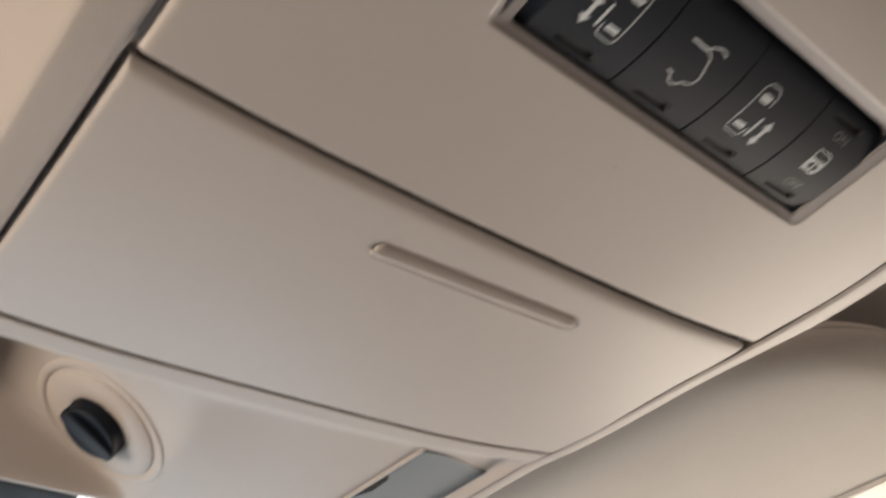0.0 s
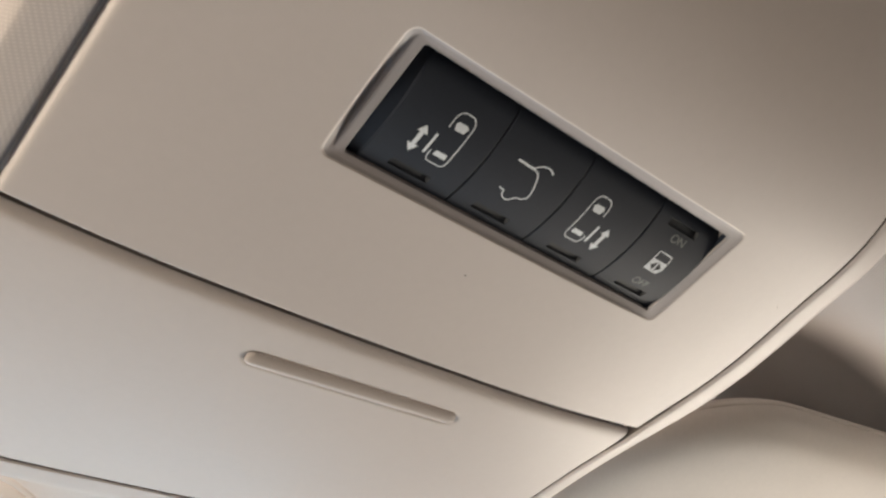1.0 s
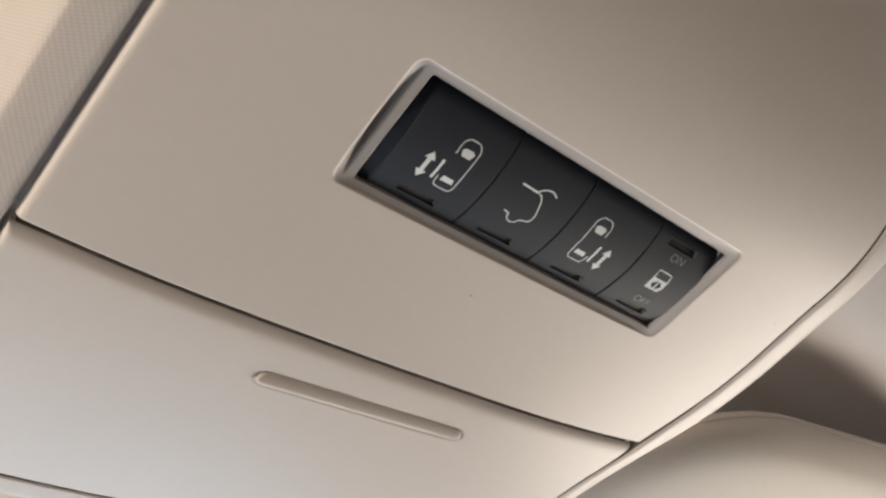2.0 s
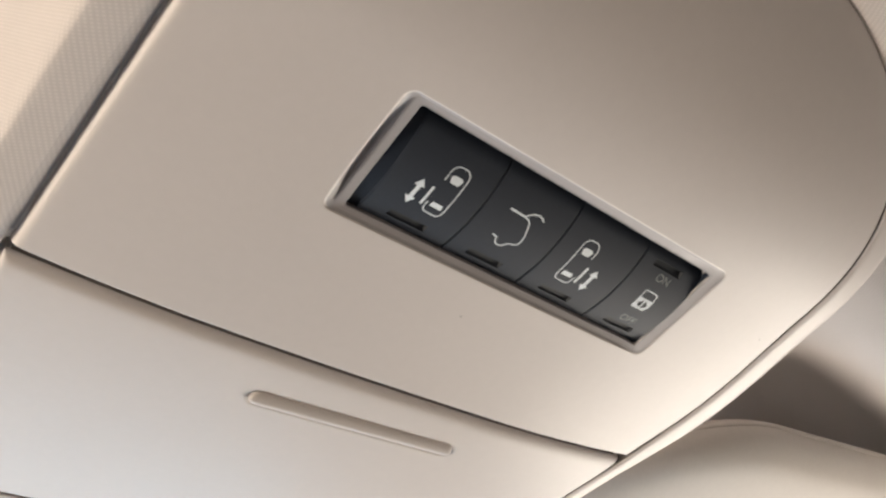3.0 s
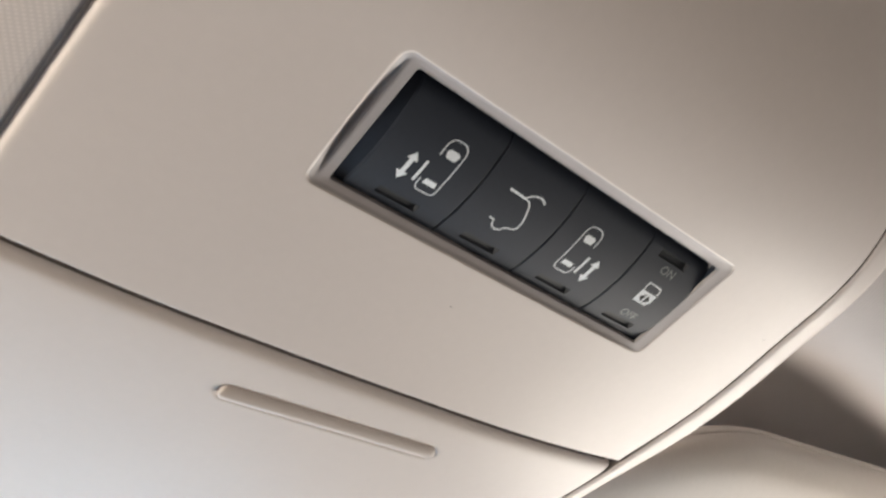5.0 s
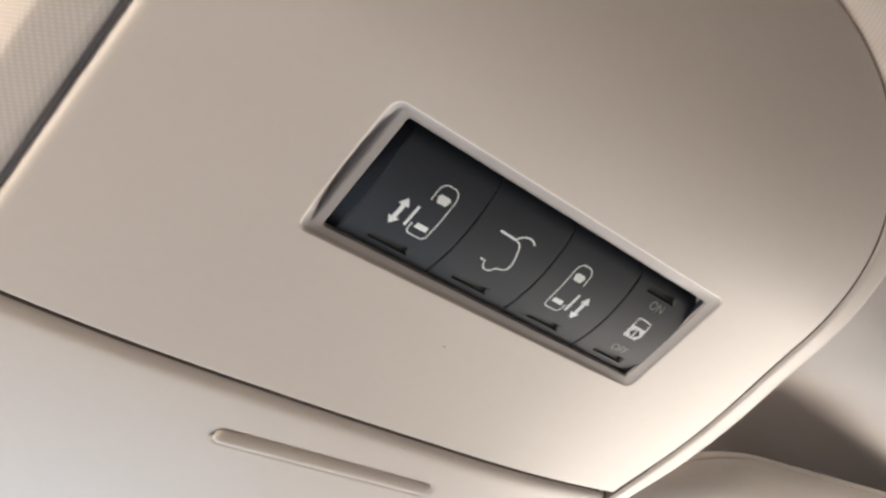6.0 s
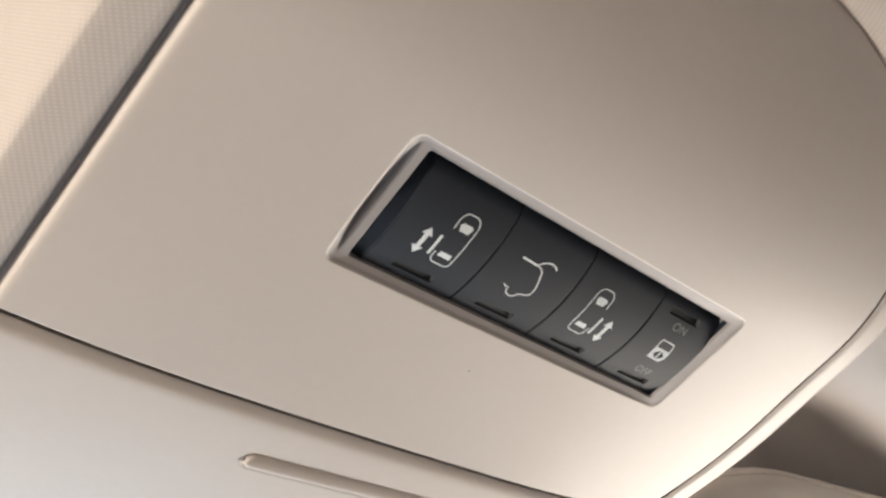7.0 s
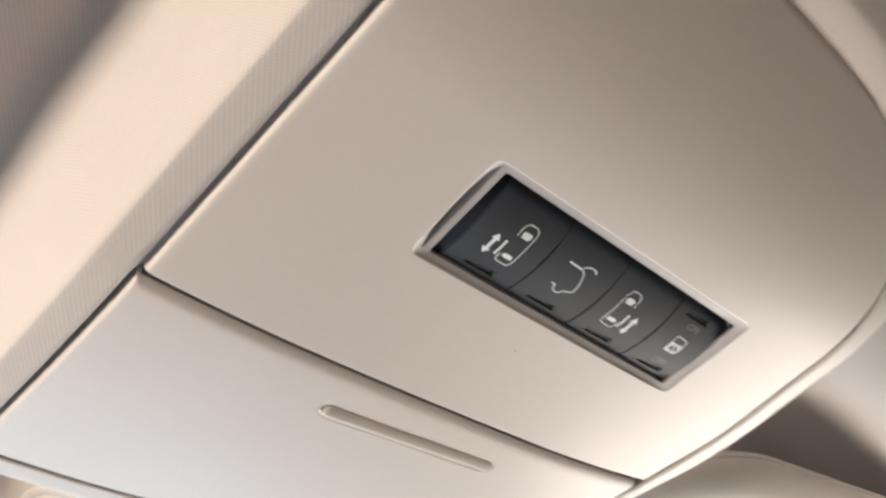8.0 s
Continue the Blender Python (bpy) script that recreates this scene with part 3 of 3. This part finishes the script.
def trim_form():
    """A flat trim along the console's right side, over the headliner's edge; it narrows towards the rear."""
    ring = [(p, n) for p, n in outline() if p.x > 0 and p.y < 88]
    rows = []
    for d, w in ((0.0, -6.0), (0.0, -0.6), (0.2, 0.05), (0.7, 0.3), (3.0, 0.2), (6.0, -0.3), (9.4, -0.9), (12.0, -1.6), (12.8, -2.6), (13.0, -5.0)):
        row = []
        for p, n in ring:
            k = 0.93 - 0.78 * smooth((p.y - 62) / 24) - 0.25 * smooth((-40 - p.y) / 40)
            row.append((p.x + n.x * d * k, p.y + n.y * d * k, form(p.x, p.y) + w - (3.0 * smooth((p.y - 60) / 24) if d > 0.5 else 0)))
        rows.append(row)
    return grid(rows)


def gap_shade_form():
    """Dark strip added for the shade in the gap between console and trim."""
    ring = [(p, n) for p, n in outline() if p.x > 0 and p.y < 86]
    return grid([[(p.x - 0.06 * n.x, p.y - 0.06 * n.y, form(p.x, p.y) + w) for p, n in ring] for w in (-6.0, -3.0, -0.25)])


part("gap_strip", gap_shade_form(), SHADE_DIRT, console, "dark strip standing for the gap's shade")
ring = [(p, n) for p, n in outline() if p.x < 0 and SEAM + 2 < p.y < 60]
rows = [[(p.x + n.x * d, p.y + n.y * d, form(p.x, p.y) + w) for p, n in ring] for d, w in ((-1.2, -3.4), (-0.8, -2.7), (0.5, -1.8), (1.3, -1.5), (1.8, -2.2))]
part("gap_strip", grid(rows), RIM, console, "brown seal in the gap")
part("edge_trim", trim_form(), PLASTIC, console, "narrow beige edge trim")
headliner = part("headliner", headliner_form(), FABRIC, None)
tagged(headliner, "beige knitted fabric headliner moulded round the console", "headliner", kind="structure")

# ---- sun visor ----
visor = thing("sun_visor", 340, -130, -60, "padded beige cloth sun visor folded up against the headliner", "sun visor")


def slant(loop):
    """Lays the visor's outline in its place: leaning with the roof, its inner end raked."""
    return [(u + 15 + 0.19 * (v + 54), v + 0.14 * (u - 190) - 8, w + 8 + 0.01 * (u - 180)) for u, v, w in loop]


def pad_form():
    """A puffed pad that swells inside its welted edge, slowly along its inner end and quickly along its rear side."""
    loops = []
    for g, w in ((-30, -86), (-14, -82), (-6, -78), (-2.5, -74.5), (-1, -70.5), (-2.5, -66.5), (-5.5, -63.4), (-10, -60.8), (-16, -58.8), (-24, -57.2), (-34, -56.2), (-48, -55.4), (-70, -54.9), (-110, -54.6)):
        rear = -54 + (g if g > -10 else g * 0.5 - 5)
        loops.append(slant(round_rect(166 - g, 560 + g, -300 - g, rear, max(20, 66 + g * 0.5), w, 12)))
    return lofted(loops, cap=True, tail=True)


def welt_form():
    """The rolled welt along the pad's edge."""
    loops = []
    for k in range(11):
        a = 2 * math.pi * k / 10
        g, w = 0.8 * math.cos(a) - 1.0, -71 + 1.4 * math.sin(a)
        loops.append(slant(round_rect(166 - g, 560 + g, -300 - g, -54 + g, 66 + g, w, 12)))
    return lofted(loops)


part("pad", pad_form(), VISOR, visor)
part("welt", welt_form(), VISOR, visor, "rolled cloth edge welt")
lid = lofted([slant(round_rect(345 + g, 515 - g, -215 + g, -95 - g, 8, w)) for g, w in ((0, -56), (0, -53.2), (0.3, -52.6), (1.0, -52.2), (2.2, -52.0))], tail=True)
part("mirror_lid", lid, CREAM, visor, "smooth cream vanity mirror lid")

# ---- plain cabin that closes the place ----


def shell(name, boxes, mat, label, category):
    bm = bmesh.new()
    for b in boxes:
        box_into(bm, *b)
    return tagged(part(name, bm, mat, None, smooth=False, frame_mm=False), label, category, kind="structure")


shell("ceiling", [(-0.95, 0.95, -2.2, 0.34, 1.47, 1.51)], SHELL, "plain roof panel above the headliner", "roof")
shell("floor", [(-0.95, 0.95, -2.2, 1.5, 0.0, 0.05)], CARPET, "plain carpeted cabin floor", "floor")
for name, x0, x1 in (("wall_left", -0.95, -0.90), ("wall_right", 0.90, 0.95)):
    shell(name, [(x0, x1, -2.2, 1.5, 0.05, 0.78), (x0, x1, -2.2, 0.5, 1.22, 1.51), (x0, x1, -2.2, -0.25, 0.78, 1.22), (x0, x1, 0.62, 0.72, 0.78, 1.22)], SHELL, "plain cabin side with window openings", "wall")
shell("wall_rear", [(-0.95, 0.95, -2.25, -2.2, 0.0, 1.51)], SHELL, "plain cabin rear wall", "wall")
shell("wall_front", [(-0.95, 0.95, 1.5, 1.55, 0.0, 0.85), (-0.90, 0.90, 0.75, 1.5, 0.74, 0.80)], SHELL, "plain dashboard and bulkhead", "wall")
bm = bmesh.new()
box_into(bm, -60, 60, -60, 60, -0.45, -0.40)
tagged(part("ground", bm, PAVING, None, smooth=False, frame_mm=False), "pale concrete ground outside the vehicle", "ground", kind="structure")

# ---- at the windscreen ----
mount = thing("mirror_mount", -60, -330, -60, "dark grey rear-view mirror mount hanging at the windscreen", "mirror mount")
bm = lofted([round_rect(-82 + g, -36 - g, -368 + g, -312 - g, 6, w) for g, w in ((0, -85), (0, -48), (1.2, -44.5), (4, -43))], cap=True, tail=True)
part("cover", bm, material("mount_plastic", (0.022, 0.027, 0.037), 0.6, 0.1, 40, 0.2, 900), mount)

# A bright hazy sky behind the top of the windscreen.
haze = bpy.data.materials.new("haze")
haze.use_nodes = True
haze.node_tree.nodes["Principled BSDF"].inputs["Base Color"].default_value = (0.8, 0.8, 0.8, 1)
haze.node_tree.nodes["Principled BSDF"].inputs["Emission Color"].default_value = (0.93, 0.97, 1.0, 1)
haze.node_tree.nodes["Principled BSDF"].inputs["Emission Strength"].default_value = 1.1
bm = bmesh.new()
bmesh.ops.create_grid(bm, x_segments=1, y_segments=1, size=1, matrix=Matrix.Translation((0, 14, 9)) @ Matrix.Rotation(radians(-60), 4, "X") @ Matrix.Diagonal((16, 7, 1, 1)))
tagged(part("backdrop", bm, haze, None, smooth=False, frame_mm=False), "bright hazy sky ahead of the vehicle", "sky", kind="structure")
